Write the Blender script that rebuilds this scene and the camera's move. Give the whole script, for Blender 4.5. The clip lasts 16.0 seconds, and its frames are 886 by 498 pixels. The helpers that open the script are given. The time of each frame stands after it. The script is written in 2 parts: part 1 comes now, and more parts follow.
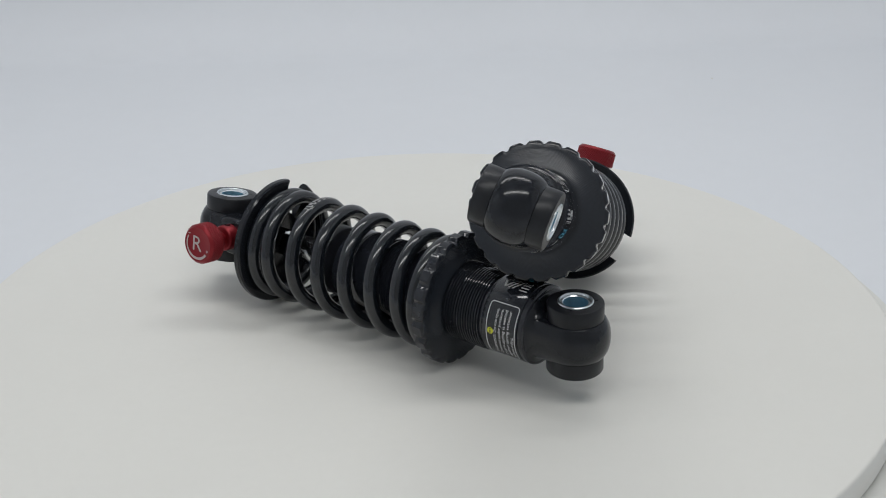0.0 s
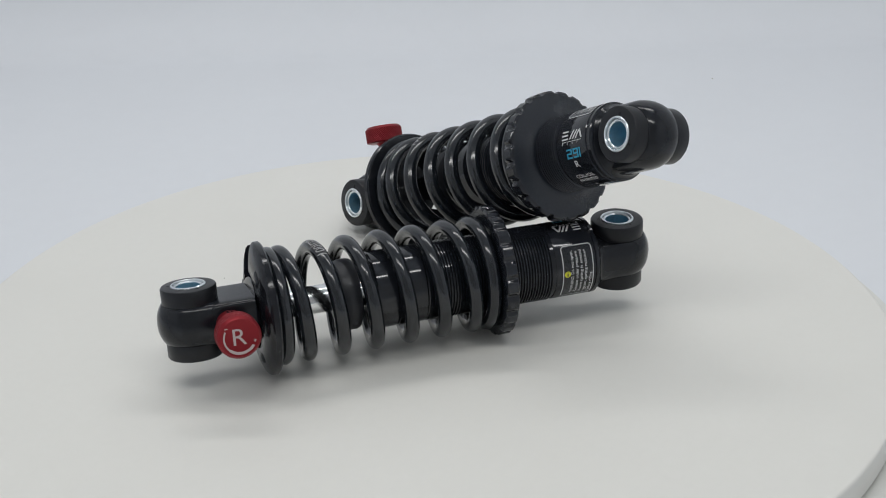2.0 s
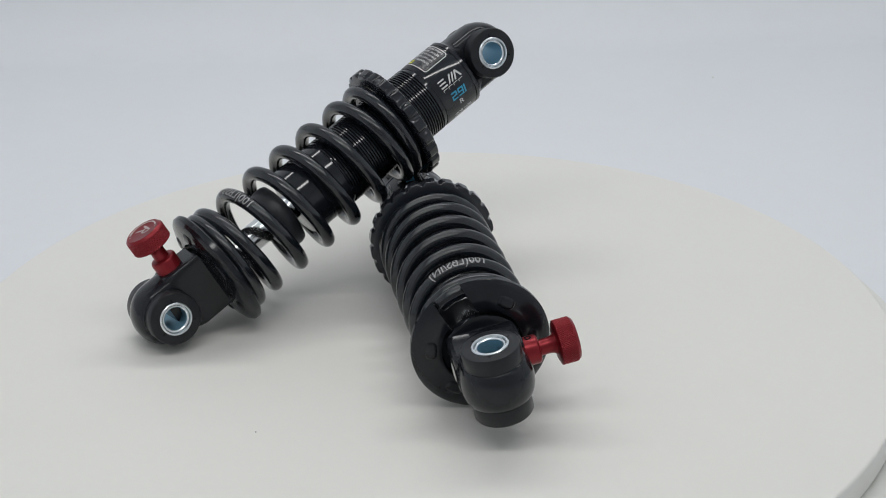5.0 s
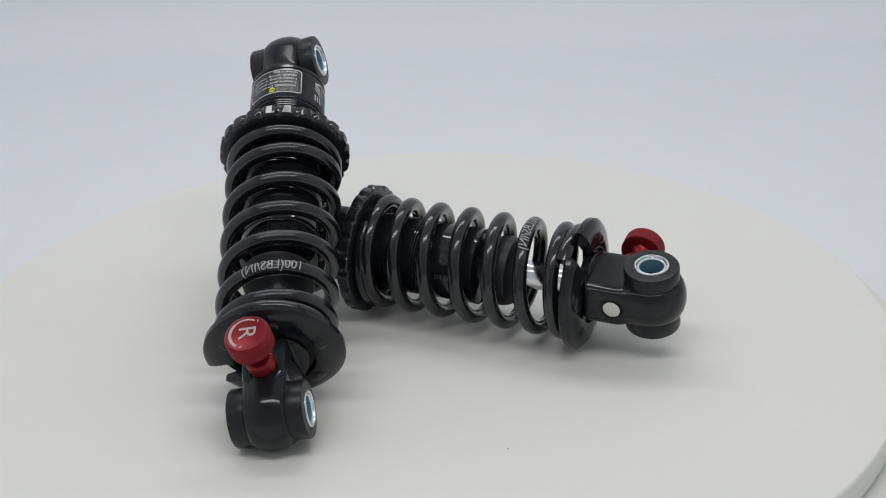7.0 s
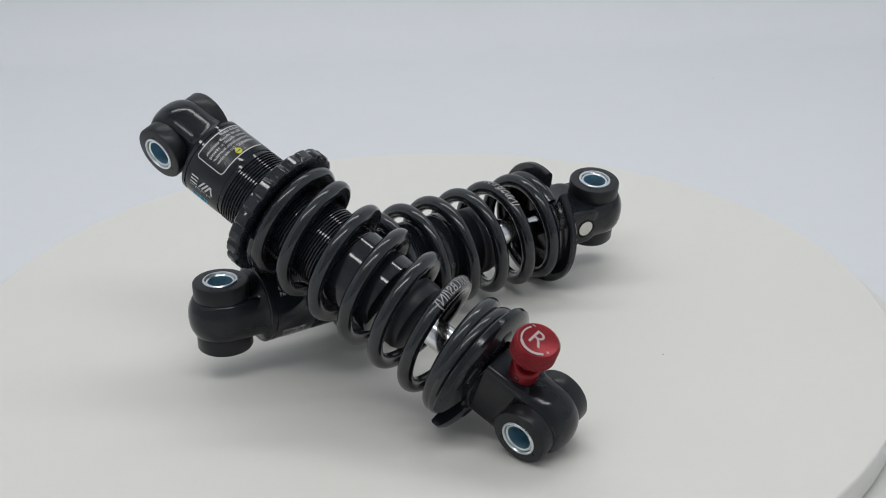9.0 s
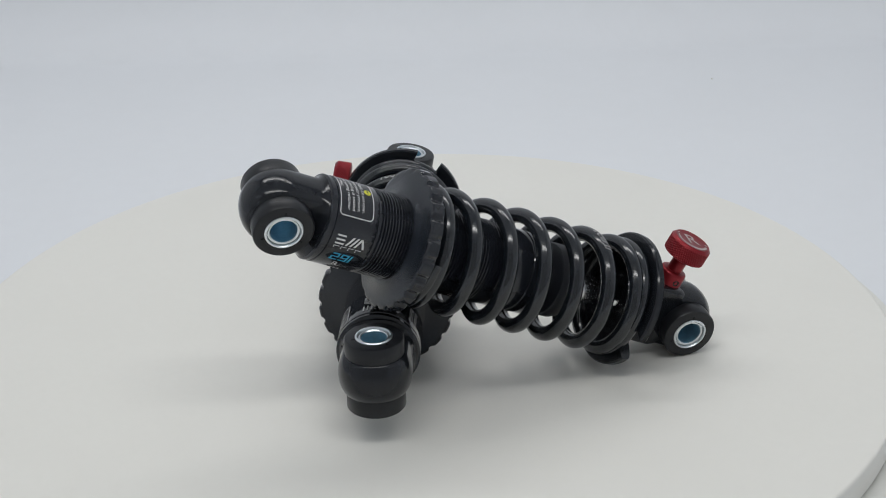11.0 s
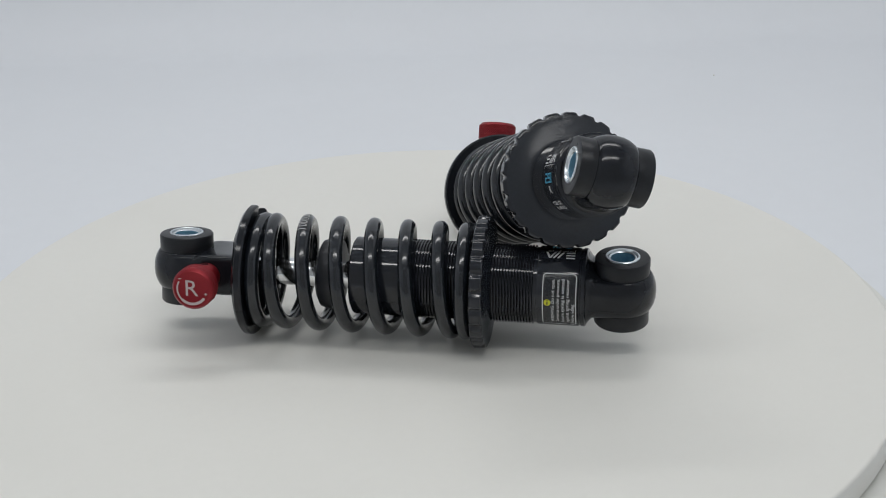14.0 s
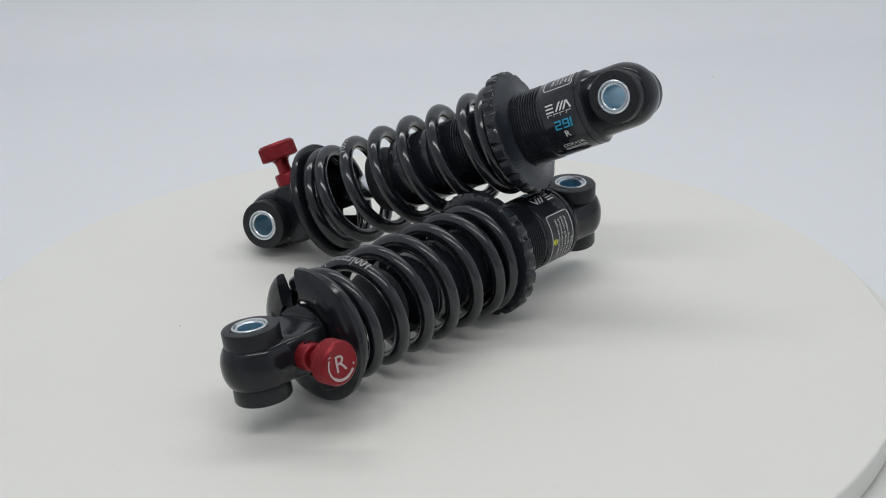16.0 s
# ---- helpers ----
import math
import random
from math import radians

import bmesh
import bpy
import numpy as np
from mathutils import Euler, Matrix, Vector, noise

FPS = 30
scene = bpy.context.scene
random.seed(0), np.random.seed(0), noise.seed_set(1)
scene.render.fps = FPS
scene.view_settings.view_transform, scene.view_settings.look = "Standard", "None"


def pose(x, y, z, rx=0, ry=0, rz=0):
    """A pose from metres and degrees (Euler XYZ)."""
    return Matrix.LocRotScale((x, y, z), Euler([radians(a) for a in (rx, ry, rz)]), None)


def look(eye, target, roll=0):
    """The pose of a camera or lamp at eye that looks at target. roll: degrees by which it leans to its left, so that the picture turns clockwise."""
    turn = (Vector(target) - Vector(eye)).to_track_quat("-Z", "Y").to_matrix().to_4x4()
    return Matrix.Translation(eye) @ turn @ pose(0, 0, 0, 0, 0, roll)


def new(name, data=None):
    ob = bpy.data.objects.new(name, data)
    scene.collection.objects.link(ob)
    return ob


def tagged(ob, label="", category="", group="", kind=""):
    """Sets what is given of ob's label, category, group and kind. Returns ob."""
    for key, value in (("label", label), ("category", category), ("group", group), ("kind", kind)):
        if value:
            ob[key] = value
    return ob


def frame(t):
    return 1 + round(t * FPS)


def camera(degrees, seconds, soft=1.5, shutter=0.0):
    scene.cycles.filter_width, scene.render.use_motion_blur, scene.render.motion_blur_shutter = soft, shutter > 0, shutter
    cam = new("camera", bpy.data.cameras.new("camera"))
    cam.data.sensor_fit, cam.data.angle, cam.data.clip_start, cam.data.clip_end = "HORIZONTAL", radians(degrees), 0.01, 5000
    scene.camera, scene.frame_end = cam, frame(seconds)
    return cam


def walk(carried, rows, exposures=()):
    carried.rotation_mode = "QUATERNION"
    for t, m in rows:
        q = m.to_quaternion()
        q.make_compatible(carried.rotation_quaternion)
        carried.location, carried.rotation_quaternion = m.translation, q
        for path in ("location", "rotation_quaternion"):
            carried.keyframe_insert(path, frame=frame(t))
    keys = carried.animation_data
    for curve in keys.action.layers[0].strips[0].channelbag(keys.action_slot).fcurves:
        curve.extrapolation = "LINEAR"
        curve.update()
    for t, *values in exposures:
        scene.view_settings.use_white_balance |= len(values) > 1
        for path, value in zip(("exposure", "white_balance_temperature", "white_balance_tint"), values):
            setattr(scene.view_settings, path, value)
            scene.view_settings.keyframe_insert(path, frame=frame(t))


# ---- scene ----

cam = camera(30.78, 16.0, soft=1.0)
EYE = (0.0, -0.4978, 0.2649)
# the stand trembles a little: seconds, degrees of pan to the right and of tilt up
TREMBLE = [(0.0, 0.03, 0.03), (0.5, 0.025, 0.02), (1.0, 0.03, 0.045), (1.5, 0.025, 0.055), (2.0, 0.02, 0.04), (3.0, -0.01, 0.03), (4.2, 0.01, 0.0),
           (6.3, -0.01, -0.01), (7.5, -0.035, 0.0), (8.7, -0.02, 0.02), (10.8, 0.035, 0.05), (11.5, 0.055, 0.03), (12.0, 0.03, -0.03), (12.5, 0.005, -0.035),
           (13.0, -0.02, -0.05), (13.5, -0.045, -0.11), (14.0, -0.035, -0.085), (14.5, -0.04, -0.05), (15.0, -0.045, -0.06), (15.5, -0.015, -0.04), (16.0, -0.01, -0.03)]
# its exposure drifts a little with how much black it sees: seconds, stops
EXPOSURE = [(0.0, -0.015), (1.0, 0.0), (2.0, 0.03), (3.0, 0.07), (4.2, 0.065), (6.3, 0.04), (8.7, 0.045), (11.0, 0.03), (12.5, -0.01), (13.5, -0.015), (14.5, 0.02), (15.0, 0.035), (16.0, 0.08)]
walk(cam, [(t, pose(*EYE, 90 - 25.30 + tilt, 0, -0.97 - pan) @ pose(0, 0, 0, 0, 0, -1.41)) for t, pan, tilt in TREMBLE],
     exposures=[(t, 0.072 + e) for t, e in EXPOSURE])

# ---- light: LED panels under the unseen roof of a white light tent ----
world = bpy.data.worlds.new("studio")
scene.world = world
world.use_nodes = True
world.node_tree.nodes["Background"].inputs[0].default_value = (0.95, 0.98, 1.0, 1)
world.node_tree.nodes["Background"].inputs[1].default_value = 0.29


def panel(name, eye, target, sx, sy, watts, colour):
    li = bpy.data.lights.new(name, "AREA")
    li.shape, li.size, li.size_y, li.energy, li.color = "RECTANGLE", sx, sy, watts, colour
    ob = new(name, li)
    ob.matrix_world = look(eye, target)
    return ob


panel("led_panel", (0.0, -0.30, 0.66), (0.0, -0.22, 0.0), 0.74, 0.055, 1.42, (1.0, 1.0, 0.985))
panel("led_panel", (0.0, 0.24, 0.66), (0.0, 0.20, 0.0), 0.74, 0.055, 1.24, (1.0, 0.995, 0.99))


# ---- materials ----
def material(name, colour, rough, metal=0.0, grain=0.0, scale=900.0, bump=0.0, coat=0.0, spec=0.5, stain=0.0, coat_rough=0.05):
    """A surface with fine grain, slower stains and fine relief, in object space."""
    m = bpy.data.materials.new(name)
    m.use_nodes = True
    nt = m.node_tree
    b = nt.nodes["Principled BSDF"]
    b.inputs["Base Color"].default_value = (*colour, 1)
    b.inputs["Roughness"].default_value = rough
    b.inputs["Metallic"].default_value = metal
    b.inputs["Coat Weight"].default_value = coat
    b.inputs["Coat Roughness"].default_value = coat_rough
    b.inputs["Specular IOR Level"].default_value = spec
    co = nt.nodes.new("ShaderNodeTexCoord")
    fine = nt.nodes.new("ShaderNodeTexNoise")
    fine.inputs["Scale"].default_value = scale
    fine.inputs["Detail"].default_value = 3
    nt.links.new(co.outputs["Object"], fine.inputs["Vector"])
    slow = nt.nodes.new("ShaderNodeTexNoise")
    slow.inputs["Scale"].default_value = scale * 0.06
    slow.inputs["Detail"].default_value = 4
    nt.links.new(co.outputs["Object"], slow.inputs["Vector"])
    if grain or stain:
        mix = nt.nodes.new("ShaderNodeMix")
        mix.data_type = "RGBA"
        lo = [c * (1 - grain) for c in colour]
        hi = [min(1.0, c * (1 + grain)) for c in colour]
        mix.inputs[6].default_value, mix.inputs[7].default_value = (*lo, 1), (*hi, 1)
        nt.links.new(fine.outputs["Fac"], mix.inputs[0])
        mix2 = nt.nodes.new("ShaderNodeMix")
        mix2.data_type = "RGBA"
        mix2.inputs[7].default_value = (*[c * (1 - stain) for c in colour], 1)
        ramp = nt.nodes.new("ShaderNodeMapRange")
        ramp.inputs["From Min"].default_value, ramp.inputs["From Max"].default_value = 0.45, 0.8
        nt.links.new(slow.outputs["Fac"], ramp.inputs["Value"])
        nt.links.new(ramp.outputs["Result"], mix2.inputs[0])
        nt.links.new(mix.outputs[2], mix2.inputs[6])
        nt.links.new(mix2.outputs[2], b.inputs["Base Color"])
    rr = nt.nodes.new("ShaderNodeMapRange")
    rr.inputs["To Min"].default_value, rr.inputs["To Max"].default_value = rough * 0.8, min(1.0, rough * 1.25)
    nt.links.new(slow.outputs["Fac"], rr.inputs["Value"])
    nt.links.new(rr.outputs["Result"], b.inputs["Roughness"])
    if bump:
        bp = nt.nodes.new("ShaderNodeBump")
        bp.inputs["Strength"].default_value = bump
        bp.inputs["Distance"].default_value = 0.0002
        nt.links.new(fine.outputs["Fac"], bp.inputs["Height"])
        nt.links.new(bp.outputs["Normal"], b.inputs["Normal"])
    return m


BLACK_PAINT = material("gloss_black_paint", (0.0088, 0.0112, 0.0150), 0.17, grain=0.2, bump=0.04, scale=700, coat=0.2, spec=0.55)
BLACK_ANO = material("black_anodised_aluminium", (0.014, 0.016, 0.021), 0.08, grain=0.2, bump=0.015, scale=1200, coat=0.1, spec=0.45)
BLACK_SATIN = material("satin_black_alloy", (0.0105, 0.012, 0.0155), 0.14, grain=0.25, bump=0.06, scale=1500, spec=0.36)
BUSHING = material("matt_black_plastic", (0.014, 0.0152, 0.018), 0.34, spec=0.32, grain=0.25, bump=0.12, scale=1300)
BLACK_MATT_ANO = material("matt_black_anodised_alloy", (0.016, 0.0195, 0.026), 0.24, grain=0.2, bump=0.05, scale=1200, spec=0.5)
RUBBER = material("black_rubber", (0.012, 0.0138, 0.0185), 0.45, grain=0.25, bump=0.15, scale=1300)
CHROME = material("chromed_steel", (0.78, 0.79, 0.80), 0.12, metal=1.0, scale=600)
ZINC = material("zinc_plated_steel", (0.80, 0.84, 0.86), 0.28, metal=1.0, grain=0.08, bump=0.08, scale=1500)
ZINC_BLUE = material("blue_zinc_bore", (0.27, 0.50, 0.64), 0.32, metal=0.6, grain=0.15, bump=0.1, scale=1200)
RED = material("red_anodised_aluminium", (0.24, 0.0125, 0.019), 0.31, metal=0.55, grain=0.12, bump=0.05, scale=1500)
ENGRAVED = material("pale_engraving", (0.50, 0.41, 0.40), 0.5, grain=0.06)
STAMP = material("faint_grey_stamp", (0.06, 0.06, 0.062), 0.5, grain=0.2)
PRINT = material("thin_grey_print", (0.60, 0.60, 0.60), 0.5, grain=0.15)
WHITE_INK = material("white_ink", (0.62, 0.62, 0.62), 0.5, grain=0.06)
GREY_INK = material("worn_grey_ink", (0.34, 0.34, 0.34), 0.5, grain=0.25)
BLUE_INK = material("cyan_ink", (0.02, 0.30, 0.48), 0.45, grain=0.06)
YELLOW_INK = material("yellow_ink", (0.62, 0.62, 0.03), 0.5, grain=0.06)
PLATTER = material("warm_white_platter", (0.80, 0.79, 0.742), 0.55, grain=0.015, scale=300, bump=0.02, stain=0.02)
SHEET = material("white_backdrop_sheet", (0.78, 0.80, 0.829), 0.8, grain=0.012, scale=120, bump=0.02, stain=0.02)
GREY_PLASTIC = material("light_grey_plastic", (0.74, 0.74, 0.70), 0.5, grain=0.02)
DUST = material("dark_dust", (0.24, 0.23, 0.21), 0.9, grain=0.2)
# Near-black that paints the shade of gaps and notches left uncut.
RECESS_SHADE = material("painted_recess_shade", (0.004, 0.004, 0.005), 0.7, spec=0.2)
PALE_DISC = material("pale_side_disc", (0.72, 0.71, 0.66), 0.4, metal=0.3, grain=0.05)
FILM = material("crinkled_black_label_film", (0.012, 0.014, 0.018), 0.12, grain=0.2, bump=0.6, scale=2300, coat=0.0, spec=0.6)


def turned_finish(m, across):
    """Concentric lathe marks about the x axis, with the stretched gloss that they give."""
    nt = m.node_tree
    b = nt.nodes["Principled BSDF"]
    b.inputs["Anisotropic"].default_value = across
    tan = nt.nodes.new("ShaderNodeTangent")
    tan.direction_type, tan.axis = "RADIAL", "X"
    nt.links.new(tan.outputs["Tangent"], b.inputs["Tangent"])
    co = nt.nodes.new("ShaderNodeTexCoord")
    rings = nt.nodes.new("ShaderNodeTexWave")
    rings.wave_type, rings.rings_direction = "RINGS", "X"
    rings.inputs["Scale"].default_value = 850
    rings.inputs["Distortion"].default_value = 1.2
    rings.inputs["Detail"].default_value = 2
    nt.links.new(co.outputs["Object"], rings.inputs["Vector"])
    bp = nt.nodes.new("ShaderNodeBump")
    bp.inputs["Strength"].default_value = 0.09
    bp.inputs["Distance"].default_value = 0.0002
    nt.links.new(rings.outputs["Fac"], bp.inputs["Height"])
    nt.links.new(bp.outputs["Normal"], b.inputs["Normal"])


turned_finish(BLACK_MATT_ANO, 0.6)

MM = 0.001


# ---- mesh helpers; shapes in millimetres ----
def part(name, bm, mat, parent, label="", smooth=True):
    """Links a bmesh as one mesh object under a thing or a part."""
    me = bpy.data.meshes.new(name)
    bmesh.ops.recalc_face_normals(bm, faces=bm.faces)
    bmesh.ops.scale(bm, vec=(MM, MM, MM), verts=bm.verts)
    bm.to_mesh(me)
    bm.free()
    for m in mat if isinstance(mat, (list, tuple)) else [mat]:
        me.materials.append(m)
    if smooth:
        for p in me.polygons:
            p.use_smooth = True
        me.set_sharp_from_angle(angle=radians(38))
    ob = new(name, me)
    if parent is not None:
        ob.parent = parent
    return tagged(ob, label)


def turn(profile, seg=64, axis="X", bm=None, wave=None, closed=False):
    """A turned body: profile of (along, radius); wave(angle, along, radius) may change the radius."""
    bm = bm or bmesh.new()
    rings = []
    for a, r in profile:
        ring = []
        for k in range(seg):
            t = 2 * math.pi * k / seg
            q = wave(t, a, r) if wave else r
            c, s = q * math.cos(t), q * math.sin(t)
            ring.append(bm.verts.new((a, c, s) if axis == "X" else (c, s, a) if axis == "Z" else (s, a, c)))
        rings.append(ring)
    pairs = list(zip(rings, rings[1:])) + ([(rings[-1], rings[0])] if closed else [])
    for p, q in pairs:
        for k in range(seg):
            bm.faces.new((p[k], p[(k + 1) % seg], q[(k + 1) % seg], q[k]))
    if not closed:
        if profile[0][1] > 1e-6:
            bm.faces.new(rings[0])
        if profile[-1][1] > 1e-6:
            bm.faces.new(list(reversed(rings[-1])))
    return bm


def loft(sections, seg=48, bm=None):
    """A body along x through rounded sections (x, half width, half height, squareness, centre z)."""
    bm = bm or bmesh.new()
    rings = []
    for x, ry, rz, n, cz in sections:
        ring = []
        for k in range(seg):
            t = 2 * math.pi * k / seg
            c, s = math.cos(t), math.sin(t)
            y = ry * math.copysign(abs(c) ** (2 / n), c)
            z = rz * math.copysign(abs(s) ** (2 / n), s) + cz
            ring.append(bm.verts.new((x, y, z)))
        rings.append(ring)
    for p, q in zip(rings, rings[1:]):
        for k in range(seg):
            bm.faces.new((p[k], p[(k + 1) % seg], q[(k + 1) % seg], q[k]))
    bm.faces.new(rings[0])
    bm.faces.new(list(reversed(rings[-1])))
    return bm


def sweep(points, frames_, r, seg=24, ends=True):
    """A round wire of radius r through points; frames_ gives two unit vectors across it at each."""
    bm = bmesh.new()
    rings = []
    for p, (u, v) in zip(points, frames_):
        rings.append([bm.verts.new(p + r * (math.cos(t) * u + math.sin(t) * v))
                      for t in (2 * math.pi * k / seg for k in range(seg))])
    for p, q in zip(rings, rings[1:]):
        for k in range(seg):
            bm.faces.new((p[k], p[(k + 1) % seg], q[(k + 1) % seg], q[k]))
    if ends:
        bm.faces.new(rings[0])
        bm.faces.new(list(reversed(rings[-1])))
    return bm


def moved(bm, m):
    bmesh.ops.transform(bm, matrix=m, verts=bm.verts)
    return bm


def lettering(text, height, width=None, stretch=1.0, bold=0.012):
    """Flat letters about the origin as a bmesh, capitals of that height."""
    cu = bpy.data.curves.new("letters", "FONT")
    cu.body, cu.size, cu.align_x, cu.align_y = text, height / 0.7, "CENTER", "CENTER"
    cu.resolution_u = 3
    cu.offset = bold * height / 0.7
    ob = new("letters", cu)
    bpy.context.view_layer.update()
    me = bpy.data.meshes.new_from_object(ob.evaluated_get(bpy.context.evaluated_depsgraph_get()))
    bpy.data.objects.remove(ob)
    bm = bmesh.new()
    bm.from_mesh(me)
    bpy.data.meshes.remove(me)
    xs = [v.co.x for v in bm.verts]
    ys = [v.co.y for v in bm.verts]
    k = width / (max(xs) - min(xs)) if width else stretch
    mx, my = (max(xs) + min(xs)) / 2, (max(ys) + min(ys)) / 2
    for v in bm.verts:
        v.co.x, v.co.y = (v.co.x - mx) * k, v.co.y - my
    bmesh.ops.triangulate(bm, faces=bm.faces)
    bmesh.ops.subdivide_edges(bm, edges=[e for e in bm.edges if e.calc_length() > 0.7], cuts=2)
    return bm


def bar(bm, x0, y0, x1, y1, n=6):
    """A flat strip from corner to corner, cut into n, added to bm."""
    for k in range(n):
        a, b = x0 + (x1 - x0) * k / n, x0 + (x1 - x0) * (k + 1) / n
        bm.faces.new([bm.verts.new(c) for c in ((a, y0, 0), (b, y0, 0), (b, y1, 0), (a, y1, 0))])
    return bm


def slant(bm, x0, y0, x1, y1, w):
    """A slanting stroke of width w."""
    for k in range(5):
        (a, p), (b, q) = ((x0 + (x1 - x0) * i / 5, y0 + (y1 - y0) * i / 5) for i in (k, k + 1))
        bm.faces.new([bm.verts.new(c) for c in ((a, p, 0), (a + w, p, 0), (b + w, q, 0), (b, q, 0))])
    return bm


def arc_strip(bm, r0, r1, a0, a1, n=24, cx=0.0, cy=0.0):
    for k in range(n):
        a, b = (radians(a0 + (a1 - a0) * i / n) for i in (k, k + 1))
        bm.faces.new([bm.verts.new((cx + r * math.cos(t), cy + r * math.sin(t), 0)) for r, t in ((r0, a), (r1, a), (r1, b), (r0, b))])
    return bm


def wrapped(bm, xc, angle, side, r):
    """Bends flat writing onto the sleeve: angle 0 is the label's side, +90 and -90 the two eye faces."""
    for v in bm.verts:
        u, w = v.co.x, v.co.y
        if side == "label":
            x, a = xc - w, radians(angle) + u / r
        elif side == "near":
            x, a = xc + u, radians(angle) + w / r
        else:
            x, a = xc - u, radians(angle) - w / r
        v.co = (x, -r * math.cos(a), r * math.sin(a))
    return bm


# ---- the turntable and the tent ----
def turntable():
    t = tagged(new("turntable"), "round warm white motorised display turntable", "turntable")
    t.location = (0, 0, -0.030)
    R = 163.4
    prof = [(20.0, R - 4), (20.3, R - 0.6), (20.8, R), (28.9, R), (29.6, R - 0.2), (29.9, R - 0.6), (30.0, R - 1.2), (30.0, 60.0), (30.0, 0.0)]
    platter = part("platter", turn(prof, 192, "Z"), PLATTER, t, "smooth warm white plastic platter")
    part("base", turn([(0, 176.0), (16.3, 176.0), (18.6, 174.5), (19.1, 172.0), (19.1, 150.0), (19.1, 0.0)], 160, "Z"), GREY_PLASTIC, t, "light grey plastic base ring")
    bm = turn([(30.0, 0.30), (30.12, 0.22), (30.16, 0.0)], 7, "Z")
    moved(bm, Matrix.Translation((-5, 84.8, 0)))
    part("speck", bm, DUST, platter, "tiny dark speck of dust")
    return t, platter


def tent():
    ys, zs = [-0.80], [-0.030]
    for k in range(25):
        a = radians(90 * k / 24)
        ys.append(0.387 + 0.048 * math.sin(a))
        zs.append(-0.030 + 0.048 * (1 - math.cos(a)))
    ys.append(0.435), zs.append(0.74)
    bm = bmesh.new()
    rows = [[bm.verts.new((x, y * 1000, z * 1000)) for x in (-520, 520)] for y, z in zip(ys, zs)]
    low = [[bm.verts.new((x, (y + 0.002 * (k > 2)) * 1000, (z - 0.002) * 1000)) for x in (-520, 520)] for k, (y, z) in enumerate(zip(ys, zs))]
    for g in (rows, low):
        for p, q in zip(g, g[1:]):
            bm.faces.new((p[0], p[1], q[1], q[0]))
    sheet = tagged(part("backdrop", bm, SHEET, None), "seamless white sheet curving up behind the turntable", kind="structure")
    for x, y, r in ((161.6, 321.5, 0.55),):
        d = turn([(-25.5, r), (-25.1, r * 0.8), (-25.05, 0.0)], 9, "Z")
        part("speck", moved(d, Matrix.Translation((x, y, 0))), GREY_PLASTIC, sheet, "tiny grey speck on the sheet")
    # Sides and roof stay out of view, added to bounce light back.
    for name, x in (("wall_left", -0.53), ("wall_right", 0.53)):
        bm = bmesh.new()
        bmesh.ops.create_cube(bm, size=1.0)
        moved(bm, Matrix.Translation((x * 1000, -120, 340)) @ Matrix.Diagonal((6, 1380, 800, 1)))
        tagged(part(name, bm, SHEET, None, smooth=False), "unseen white fabric side of the light tent, added to bounce light", kind="structure")
    bm = bmesh.new()
    bmesh.ops.create_cube(bm, size=1.0)
    moved(bm, Matrix.Translation((0, -120, 747)) @ Matrix.Diagonal((1060, 1380, 6, 1)))
    tagged(part("ceiling", bm, SHEET, None, smooth=False), "unseen white fabric roof of the light tent, added to bounce light", kind="structure")


# ---- the shock absorber; x along it from the rod's eye, z along the eye bolts ----
BODY_R = 13.15
RIM = 22.3
EYES = 150.0


def eye_fittings(parent, x):
    for s in (1, -1):
        prof = [(6.3, 5.2), (6.3, 9.0), (6.8, 9.1), (11.3, 9.15), (11.75, 8.85), (11.9, 8.2), (11.9, 5.2)]
        bm = turn([(a * s, r) for a, r in prof], 56, "Z", closed=True)
        bushing = part("bushing", moved(bm, Matrix.Translation((x, 0, 0))), BUSHING, parent, "black plastic eye bushing")
        # Slightly raised black blocks paint the dark of three small notches.
        for a in (40, 165, 290):
            cut = bmesh.new()
            bmesh.ops.create_cube(cut, size=1.0)
            moved(cut, Matrix.Translation((x, 0, 0)) @ pose(0, 0, 0, 0, 0, a) @ Matrix.Translation((6.5, 0, s * 11.88)) @ Matrix.Diagonal((1.0, 0.5, 0.1, 1)))
            part("notch_shade", cut, RECESS_SHADE, bushing, smooth=False)
    half = [(12.1, 5.75), (12.35, 5.5), (12.35, 5.15), (12.1, 4.98), (11.5, 4.93), (11.0, 4.9), (11.0, 4.74), (11.5, 4.7), (11.75, 4.6), (11.75, 4.25), (11.5, 4.0)]
    outer = [(-a, r) for a, r in reversed(half)] + half
    bm = turn(outer, 48, "Z", closed=True)
    for f in bm.faces:
        if all(math.hypot(v.co.x, v.co.y) < 4.05 for v in f.verts):
            f.material_index = 1
    part("sleeve", moved(bm, Matrix.Translation((x, 0, 0))), [ZINC, ZINC_BLUE], parent, "bright zinc-plated steel bolt sleeve")


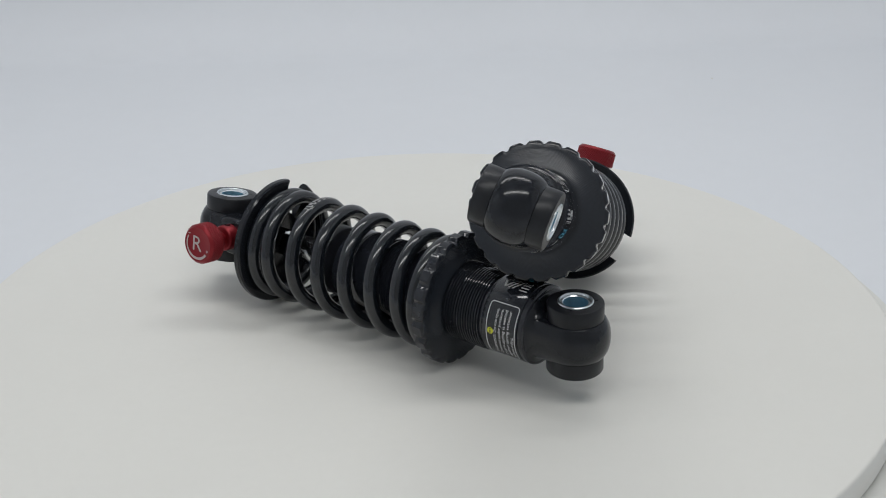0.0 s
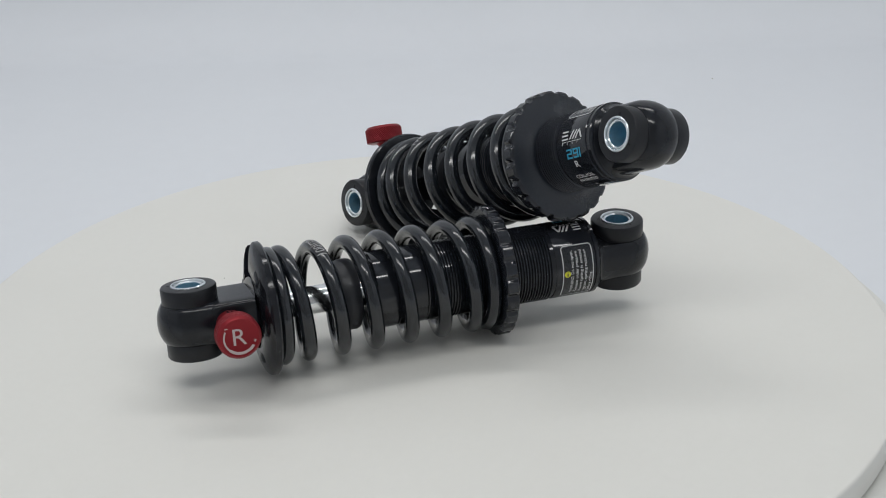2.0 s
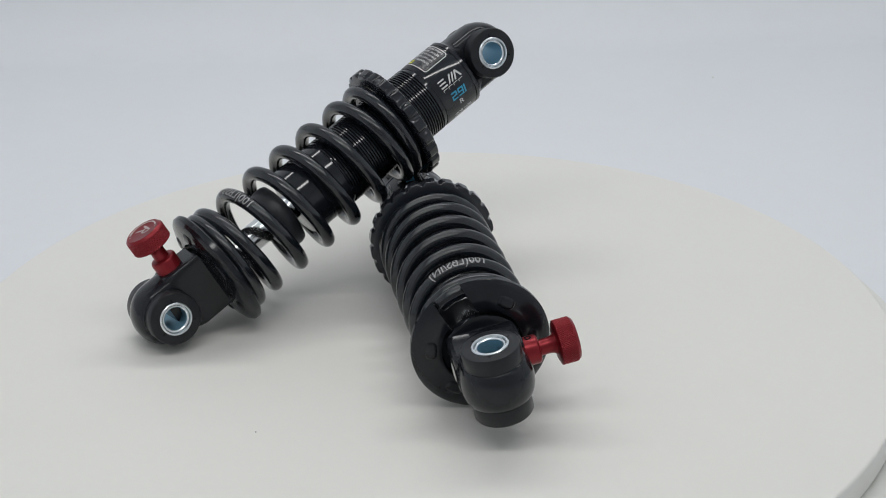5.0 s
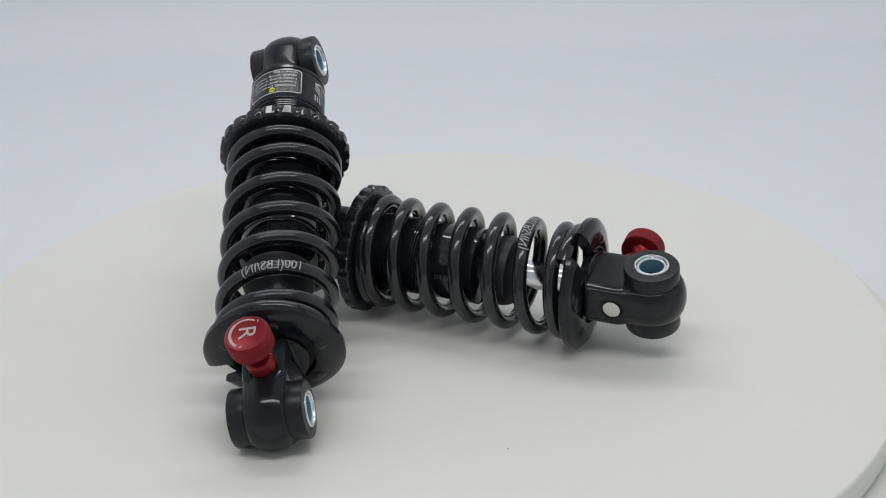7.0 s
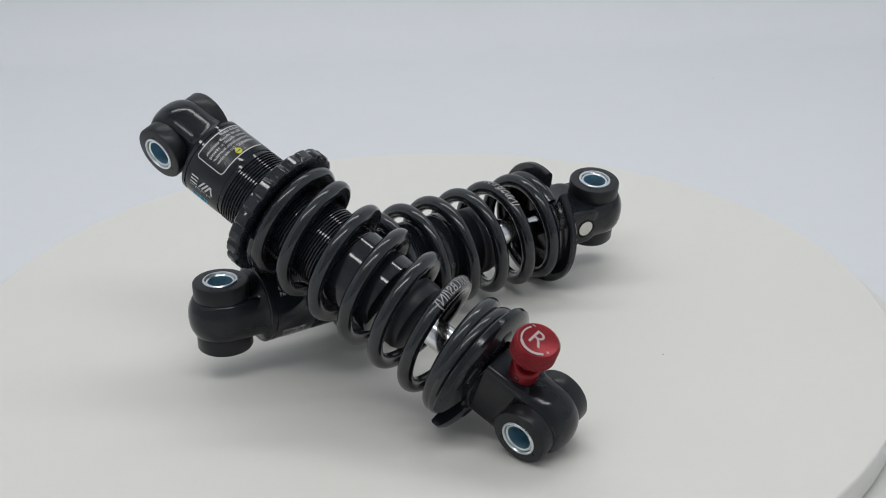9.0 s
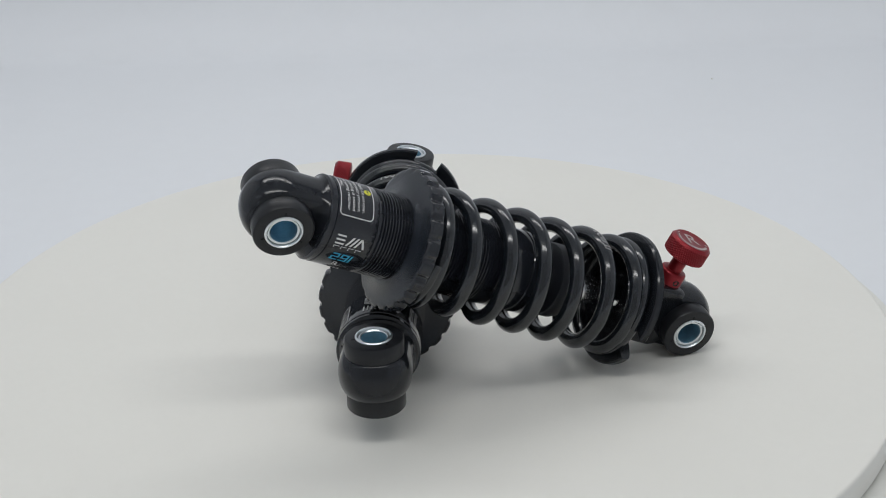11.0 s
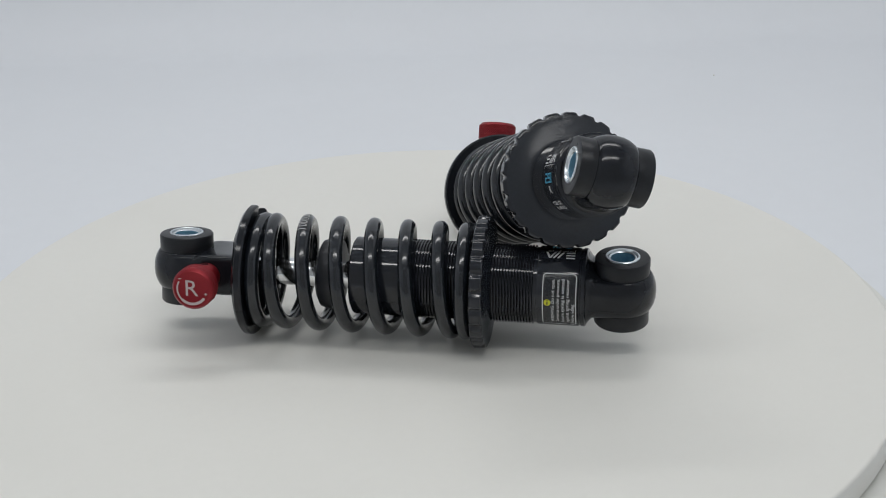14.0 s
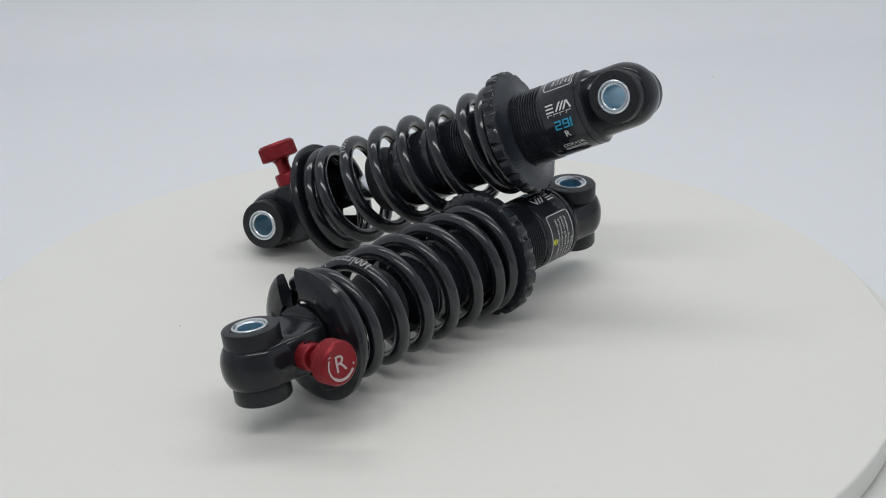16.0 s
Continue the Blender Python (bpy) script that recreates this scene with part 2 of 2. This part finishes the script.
def barrel(x, bm, toward, reach):
    """The eye: a bulging ring whose sides run straight on into the neck."""

    def flanks(t, a, r):
        if r < 8.9 or math.cos(t) * toward <= 0:
            return r
        return min(r / max(abs(math.sin(t)), 1e-6), reach / abs(math.cos(t)))

    prof = [(-6.6, 5.0), (-6.6, 9.0), (-6.3, 9.5), (-5.4, 10.1), (-4, 10.75), (-2.2, 11.2), (0, 11.35), (2.2, 11.2), (4, 10.75), (5.4, 10.1), (6.3, 9.5), (6.6, 9.0), (6.6, 5.0)]
    b = turn(prof, 120, "Z", closed=True, wave=flanks)
    moved(b, Matrix.Translation((x, 0, 0)))
    me = bpy.data.meshes.new("barrel")
    b.to_mesh(me)
    b.free()
    bm.from_mesh(me)
    bpy.data.meshes.remove(me)
    return bm


def rod_eye(shock, roll, mark_turn):
    # a milled block with flat faces that ramps up to the round stop
    bm = loft([(1.0, 9.0, 6.3, 3, 0), (4.0, 10.6, 6.8, 4, 0), (7.0, 11.2, 7.0, 7, 0), (9.0, 11.32, 7.05, 10, 0), (19.3, 11.3, 7.05, 10, 0), (19.5, 11.3, 7.2, 9, 0), (20.1, 11.1, 10.4, 2.6, 0), (20.4, 11.0, 10.9, 2.1, 0), (22.0, 11.0, 11.0, 2.0, 0)], seg=96)
    me = bpy.data.meshes.new("stop")
    b2 = turn([(20.6, 8.0), (20.8, 10.2), (22.5, 10.8), (23.0, 10.8)], 48)
    b2.to_mesh(me)
    b2.free()
    bm.from_mesh(me)
    bpy.data.meshes.remove(me)
    eye = part("rod_eye", barrel(0, bm, 1, 10.0), BLACK_SATIN, shock, "satin black cast rod eye")
    eye.rotation_euler = (radians(-roll), 0, 0)
    eye_fittings(eye, 0)
    # side hole: a raised black disc paints the shade of its ragged gap
    m = Matrix.Translation((10.5, 0, 0))
    hole = part("side_hole_shade", moved(turn([(9.6, 0.01), (9.6, 3.75), (11.34, 3.7), (11.37, 3.5), (11.37, 0.01)], 28, "Y", wave=lambda t, a, r: r * (1 + 0.05 * math.sin(3 * t) + 0.03 * math.sin(7 * t + 1))), m), RECESS_SHADE, eye, "ragged black disc painting the shade of the side hole")
    # No opening is cut; a pale disc closes the side hole.
    part("pale_disc", moved(turn([(10.9, 0.01), (10.9, 2.95), (11.40, 2.9), (11.46, 2.75), (11.47, 0.01)], 28, "Y"), m), PALE_DISC, hole, "pale disc in the side hole")
    # red adjuster
    stem = [(-8.6, 4.6), (-15.0, 4.6), (-15.6, 4.3), (-15.8, 3.9), (-15.9, 2.6), (-18.6, 2.5), (-20.2, 2.8), (-21.4, 3.8)]
    part("adjuster_stem", moved(turn(stem, 32, "Y"), m), RED, eye, "red anodised adjuster stem")
    n = 336
    prof = [(-21.2, 5.8), (-21.5, 6.7)] + [(-21.7 - 0.2 * k, 7.3) for k in range(26)] + [(-26.9, 6.85), (-27.5, 6.4), (-27.7, 6.1), (-27.62, 5.9)]

    def knurl(t, a, r):
        if r < 7.2:
            return r
        u, v = 28 * t, 3.6 * (a + 21.1)
        return r - 0.58 + 0.22 * (abs(math.sin(u + v)) + abs(math.sin(u - v)))
    knob = part("adjuster_knob", moved(turn(prof, n, "Y", wave=knurl), m), RED, eye, "red anodised knurled adjuster knob")
    screw = turn([(4.3, 0.01), (4.3, 0.55), (4.66, 0.6), (4.66, 1.05), (4.3, 1.1)], 20, "Z")
    part("set_screw", moved(screw, Matrix.Translation((10.5, -13.0, 0))), BLACK_SATIN, eye, "tiny set screw in the stem")
    face = pose(10.5, -27.76, 0, 90, 0, 0) @ pose(0, 0, 0, 0, 0, mark_turn)
    mark = lettering("R", 5.4, stretch=1.05, bold=0.0)
    moved(mark, Matrix.Translation((0, 0.4, 0)))
    arc_strip(mark, 4.75, 5.3, 150, 225, 14)
    arc_strip(mark, 4.55, 5.45, 225, 325, 18)
    bar(mark, -4.6, 3.3, -3.5, 3.6, 1)
    bar(mark, 4.2, -1.6, 5.2, -1.35, 1)
    bar(mark, 4.58, -1.98, 4.82, -0.98, 1)
    part("marking", moved(mark, face), ENGRAVED, knob, "white engraved R and turning mark", smooth=False)
    return eye


def retainer(shock, slot):
    """Dished spring retainer with an open slot."""
    bm = bmesh.new()
    seg, half = 120, 5.0
    prof = [(22.0, 10.6), (21.7, 12.5), (20.2, 12.9), (20.0, 13.3), (20.5, 16.5), (21.2, 19.4), (22.0, 21.4), (22.9, RIM), (24.6, RIM), (25.2, RIM - 0.5), (25.2, 16.0), (24.0, 13.0), (23.6, 10.6)]
    rings = []
    for a, r in prof:
        gap = math.asin(half / r)
        ring = []
        for k in range(seg + 1):
            t = gap + (2 * math.pi - 2 * gap) * k / seg
            ring.append(bm.verts.new((a, r * math.sin(t), r * math.cos(t))))
        rings.append(ring)
    for p, q in zip(rings, rings[1:] + rings[:1]):
        for k in range(seg):
            bm.faces.new((p[k], p[k + 1], q[k + 1], q[k]))
    bm.faces.new([g[0] for g in rings])
    bm.faces.new([g[-1] for g in reversed(rings)])
    ob = part("spring_retainer", bm, BLACK_SATIN, shock, "satin black slotted spring retainer")
    ob.rotation_euler = (radians(slot), 0, 0)
    for a in (58, 116, 180, 244, 302):
        d = loft([(-0.5, 1.6, 2.7, 4, 0), (0.1, 1.9, 3.0, 3, 0), (0.4, 1.5, 2.6, 3, 0), (0.55, 1.0, 2.0, 3, 0), (0.6, 0.5, 1.2, 3, 0)], seg=28)
        moved(d, pose(0, 0, 0, a, 0, 0) @ Matrix.Translation((20.6, 0, 16.3)) @ pose(0, 0, 0, 0, 11, 0) @ pose(0, 0, 0, 90, 0, 0) @ Matrix.Diagonal((-1, 1, 1, 1)))
        part("boss", d, BLACK_SATIN, ob)


WINDINGS = [(-0.12, 27.3), (0.0, 27.4), (0.5, 28.1), (1.0, 31.7), (2.0, 43.0), (3.0, 54.3), (4.0, 66.2), (5.0, 77.8), (6.0, 88.9), (6.5, 94.2), (7.0, 97.7), (7.4, 98.6), (7.9, 98.8)]
LOOSER = [(-0.75, 27.2), (0.0, 27.6), (0.5, 28.1), (1.0, 31.4), (2.0, 42.6), (3.0, 55.0), (4.0, 67.4), (5.0, 80.1), (6.0, 93.1), (6.5, 99.1), (7.0, 102.0), (7.4, 102.6), (7.8, 102.8)]


def helix_x(turns, TOPS):
    """Smooth run of the spring's windings along the axis."""
    for k in range(len(TOPS) - 1):
        (t0, x0), (t1, x1) = TOPS[k], TOPS[k + 1]
        if turns <= t1 or k == len(TOPS) - 2:
            def slope(i):
                a, b = TOPS[max(0, i - 1)], TOPS[min(len(TOPS) - 1, i + 1)]
                return (b[1] - a[1]) / (b[0] - a[0])
            h = t1 - t0
            s = (turns - t0) / h
            return ((2 * s ** 3 - 3 * s ** 2 + 1) * x0 + (s ** 3 - 2 * s ** 2 + s) * h * slope(k)
                    + (3 * s ** 2 - 2 * s ** 3) * x1 + (s ** 3 - s ** 2) * h * slope(k + 1))


COIL_R, WIRE_R = 17.35, 2.48


def coil_spring(shock, TOPS, turned, words):
    pts, frs = [], []
    n = 9 * 56
    for k in range(n + 1):
        w = TOPS[0][0] + (TOPS[-1][0] - TOPS[0][0]) * k / n
        a = 2 * math.pi * w + radians(turned)
        out = Vector((0, -math.sin(a), math.cos(a)))
        pts.append(Vector((helix_x(w, TOPS), 0, 0)) + COIL_R * out)
        frs.append((out, Vector((1, 0, 0))))
    ob = part("coil_spring", sweep(pts, frs, WIRE_R), BLACK_PAINT, shock, "gloss black painted steel coil spring")
    bm = lettering("100(LBS/IN)", 3.1, 19.4, bold=0.006)
    for v in bm.verts:
        w = words - v.co.x / (2 * math.pi * (COIL_R + WIRE_R))
        a = 2 * math.pi * w + radians(turned)
        b = v.co.y / WIRE_R - 0.35
        out = Vector((0, -math.sin(a), math.cos(a)))
        v.co = Vector((helix_x(w, TOPS), 0, 0)) + COIL_R * out + (WIRE_R + 0.10) * (math.cos(b) * out + math.sin(b) * Vector((1, 0, 0)))
    part("lettering", bm, GREY_INK, ob, "worn pale stamped spring rate", smooth=False)


def damper(shock, wound):
    part("piston_rod", turn([(20, 4.7), (62, 4.7)], 40), CHROME, shock, "polished chrome piston rod")
    stop = [(47.2, 4.6), (47.6, 9.5), (48.6, 11.3), (50.5, 12.0), (53.4, 12.0), (54.5, 11.6), (55.0, 10.4), (55.1, 4.6)]
    part("bump_stop", turn(stop, 56, closed=True), RUBBER, shock, "black rubber bump stop")
    prof = [(59.6, 5.0), (59.6, 12.4), (60.1, 13.1), (66.6, 13.1), (66.9, 12.8), (67.3, 12.8), (67.6, 13.1), (76.6, 13.1), (77.2, 12.5)]
    x = 77.6
    while x < 121.6:
        prof += [(x, 12.55), (x + 0.3, 13.2), (x + 0.55, 13.2), (x + 0.85, 12.55)]
        x += 1.0
    prof += [(122.9, 12.7), (122.9, 5.0)]
    part("damper_body", turn(prof, 72, closed=True), BLACK_ANO, shock, "black anodised threaded damper body")
    part("stamp", wrapped(lettering("030", 1.9, 5.2, bold=0.0), 70.4, 180, "near", 13.17), STAMP, shock, "faint grey stamped figures", smooth=False)
    n = 22

    def scallop(t, a, r):
        return r - min(max(0.0, r - 21.35), 1.1 * max(0.0, math.cos(n * t)) ** 2)
    nut = [(103.6, 13.0), (103.6, 20.6), (103.7, 21.3), (103.85, RIM - 0.25), (104.2, RIM + 0.1), (107.5, RIM + 0.1), (107.9, RIM - 0.25), (108.1, 21.3), (108.25, 20.3), (109.0, 15.2), (109.5, 14.5), (109.6, 13.0)]
    bm = turn([(a + wound, r) for a, r in nut], n * 12, wave=scallop, closed=True)
    for f in bm.faces:
        f.material_index = int(f.calc_center_median().yz.length > 21.0)
    part("preload_collar", bm, [BLACK_MATT_ANO, BLACK_ANO], shock, "black scalloped spring preload collar")


def body_eye(shock):
    bm = loft([(136.5, 12.5, 12.0, 2.2, 0), (138.9, 12.3, 11.6, 2.3, 0), (139.5, 11.7, 10.4, 2.5, 0), (140.5, 11.4, 8.8, 2.8, 0), (142.2, 11.35, 7.5, 3.1, 0), (144.2, 11.3, 6.9, 3.2, 0)])
    eye = part("body_eye", barrel(EYES, bm, -1, 9.6), BLACK_SATIN, shock, "gloss black cast body eye")
    eye_fittings(eye, EYES)


def sleeve(shock):
    r = BODY_R
    ob = part("label_sleeve", turn([(122.6, 12.0), (122.6, r - 0.2), (122.9, r), (136.3, r), (136.5, r - 0.35), (137.0, r - 0.35), (137.2, r), (138.3, r), (138.7, r - 0.5), (138.8, 11.8)], 72, closed=True),
              BLACK_ANO, shock, "gloss black sleeve with printed decals")
    film = bar(bmesh.new(), -10.4, -5.7, 10.4, 5.7, 40)
    part("label_film", wrapped(film, 130.3, 0, "label", r + 0.03), FILM, ob, "crinkled glossy black label film")
    r += 0.10
    # warning label: rounded frame, dot and five lines of print
    frame_ = bmesh.new()
    w, h, c, e = 10.3, 5.6, 1.4, 0.32
    for x0, y0, x1, y1, n in ((-w + c, h - e, w - c, h, 24), (-w + c, -h, w - c, -h + e, 24), (-w, -h + c, -w + e, h - c, 1), (w - e, -h + c, w, h - c, 1)):
        bar(frame_, x0, y0, x1, y1, n)
    for sx, sy, a in ((1, 1, 0), (-1, 1, 90), (-1, -1, 180), (1, -1, 270)):
        arc_strip(frame_, c - e, c, a, a + 90, 6, sx * (w - c), sy * (h - c))
    part("label_frame", wrapped(frame_, 130.3, 0, "label", r), WHITE_INK, ob, "white rounded label outline", smooth=False)
    dot = arc_strip(bmesh.new(), 0.01, 1.15, 0, 360, 24)
    part("warning_dot", wrapped(dot, 126.4, 1, "label", r), YELLOW_INK, ob, "yellow warning dot", smooth=False)
    mark = bar(bmesh.new(), -0.8, -0.2, 0.25, 0.2, 3)
    bar(mark, 0.5, -0.2, 0.85, 0.2, 1)
    part("warning_mark", wrapped(mark, 126.4, 1, "label", r + 0.06), BUSHING, ob, smooth=False)
    lines = ("WARNING: Do not open.", "Contents under pressure.", "Insure spring is seated", "against spring retainer", "before riding.")
    for k, s in enumerate(lines):
        wide = 16.6 if k < 4 else 8.8
        bm = lettering(s, 1.05, wide, bold=0.008)
        if k == 4:
            moved(bm, Matrix.Translation((-4.2, 0, 0)))
        part("print_line", wrapped(bm, 128.3 + 1.62 * k, 0, "label", r), PRINT, ob, smooth=False)
    # decals on both eye faces; the maker's mark is only plain strokes
    for side, s in (("near", -1), ("far", 1)):
        mark = bmesh.new()
        for y in (-1.5, -0.2, 1.1):
            bar(mark, -4.7, y, -1.8, y + 0.55, 3)
        slant(mark, -1.3, -1.5, 0.5, 1.55, 0.72)
        slant(mark, 0.1, -1.5, 1.9, 1.55, 0.72)
        slant(mark, 1.5, -1.5, 3.1, 1.55, 0.72)
        slant(mark, 4.3, -1.5, 3.1, 1.55, 0.72)
        part("maker_mark", wrapped(mark, 129.9, s * 76, side, r), WHITE_INK, ob, "white plain-stroke maker's mark", smooth=False)
        mark = bmesh.new()
        for k in range(4):
            bar(mark, -4.6 + 2.4 * k, 0.3, -2.7 + 2.4 * k, 0.5, 2)
            bar(mark, -4.6 + 2.4 * k, -0.5, -4.4 + 2.4 * k, 0.3, 1)
        part("maker_strokes", wrapped(mark, 129.9, s * 87, side, r), WHITE_INK, ob, smooth=False)
        digits = bmesh.new()
        for x, strokes in ((-3.6, "tumlb"), (-0.6, "tulmrb"), (2.6, "s")):
            if "s" in strokes:
                for k in range(5):
                    bar(digits, x - 0.3, -1.6 + 0.64 * k, x + 0.35, -0.96 + 0.64 * k, 1)
            for key, x0, y0, x1, y1 in (("t", 0, 1.05, 2.5, 1.6), ("m", 0, -0.25, 2.5, 0.25), ("b", 0, -1.6, 2.5, -1.05)):
                if key in strokes:
                    bar(digits, x + x0, y0, x + x1, y1, 4)
            if strokes == "tumlb":
                bar(digits, x + 1.9, 0.25, x + 2.5, 1.05, 1)
                bar(digits, x, -1.05, x + 0.6, -0.25, 1)
            if "r" in strokes:
                bar(digits, x, 0.25, x + 0.6, 1.05, 1)
                bar(digits, x + 1.9, 0.25, x + 2.5, 1.05, 1)
                bar(digits, x + 1.9, -1.05, x + 2.5, -0.25, 1)
        for v in digits.verts:
            v.co.x += 0.12 * v.co.y + 0.35
        part("model_number", wrapped(digits, 130.1, s * 103, side, r), BLUE_INK, ob, "cyan printed number", smooth=False)
        part("model_letter", wrapped(lettering("R", 2.3), 130.1, s * 119, side, r), WHITE_INK, ob, smooth=False)
        part("small_print", wrapped(lettering("COIL+OIL", 1.5, 8.2), 130.1, s * 140, side, r), WHITE_INK, ob, smooth=False)
        part("small_print", wrapped(lettering("PATENTED", 1.3, 8.2), 130.1, s * 149, side, r), WHITE_INK, ob, smooth=False)


def shock_absorber(label, roll, slot, windings, turned, words, mark, wound):
    shock = tagged(new("shock_absorber"), label, "shock absorber", "shock absorbers on the turntable")
    rod_eye(shock, roll, mark)
    retainer(shock, slot)
    coil_spring(shock, windings, turned, words)
    damper(shock, wound)
    sleeve(shock)
    body_eye(shock)
    return shock


def rest(o, x, z):
    """A resting pose from its origin, its long axis and roughly its bolt axis."""
    x = Vector(x).normalized()
    y = Vector(z).cross(x).normalized()
    z = x.cross(y)
    m = Matrix((x, y, z)).transposed().to_4x4()
    m.translation = o
    return m


REST_A = rest((-0.06822, 0.04300, 0.0224), (0.7807, -0.6249, 0.0), (0.0, 0.0, 1.0))
REST_B = rest((0.06303, 0.06164, 0.0113), (-0.2259, -0.8752, 0.4279), (0.892, -0.3624, -0.2703))
tent()
table, platter_ob = turntable()
flat = shock_absorber("black coil shock absorber lying flat on the white turntable", 10.5, -30, WINDINGS, 0, 1.97, 0, -2.3)
leaning = shock_absorber("black coil shock absorber leaning across the other one", -6, -10, LOOSER, 92, 2.04, 180, 1.8)

DEG_PER_S = 27.693


def motions():
    times = [0.5 * k for k in range(33)]
    for ob, m in ((flat, REST_A), (leaning, REST_B), (table, Matrix.Translation((0, 0, -0.030)))):
        walk(ob, [(t, pose(0, 0, 0, 0, 0, DEG_PER_S * t) @ m) for t in times])


motions()
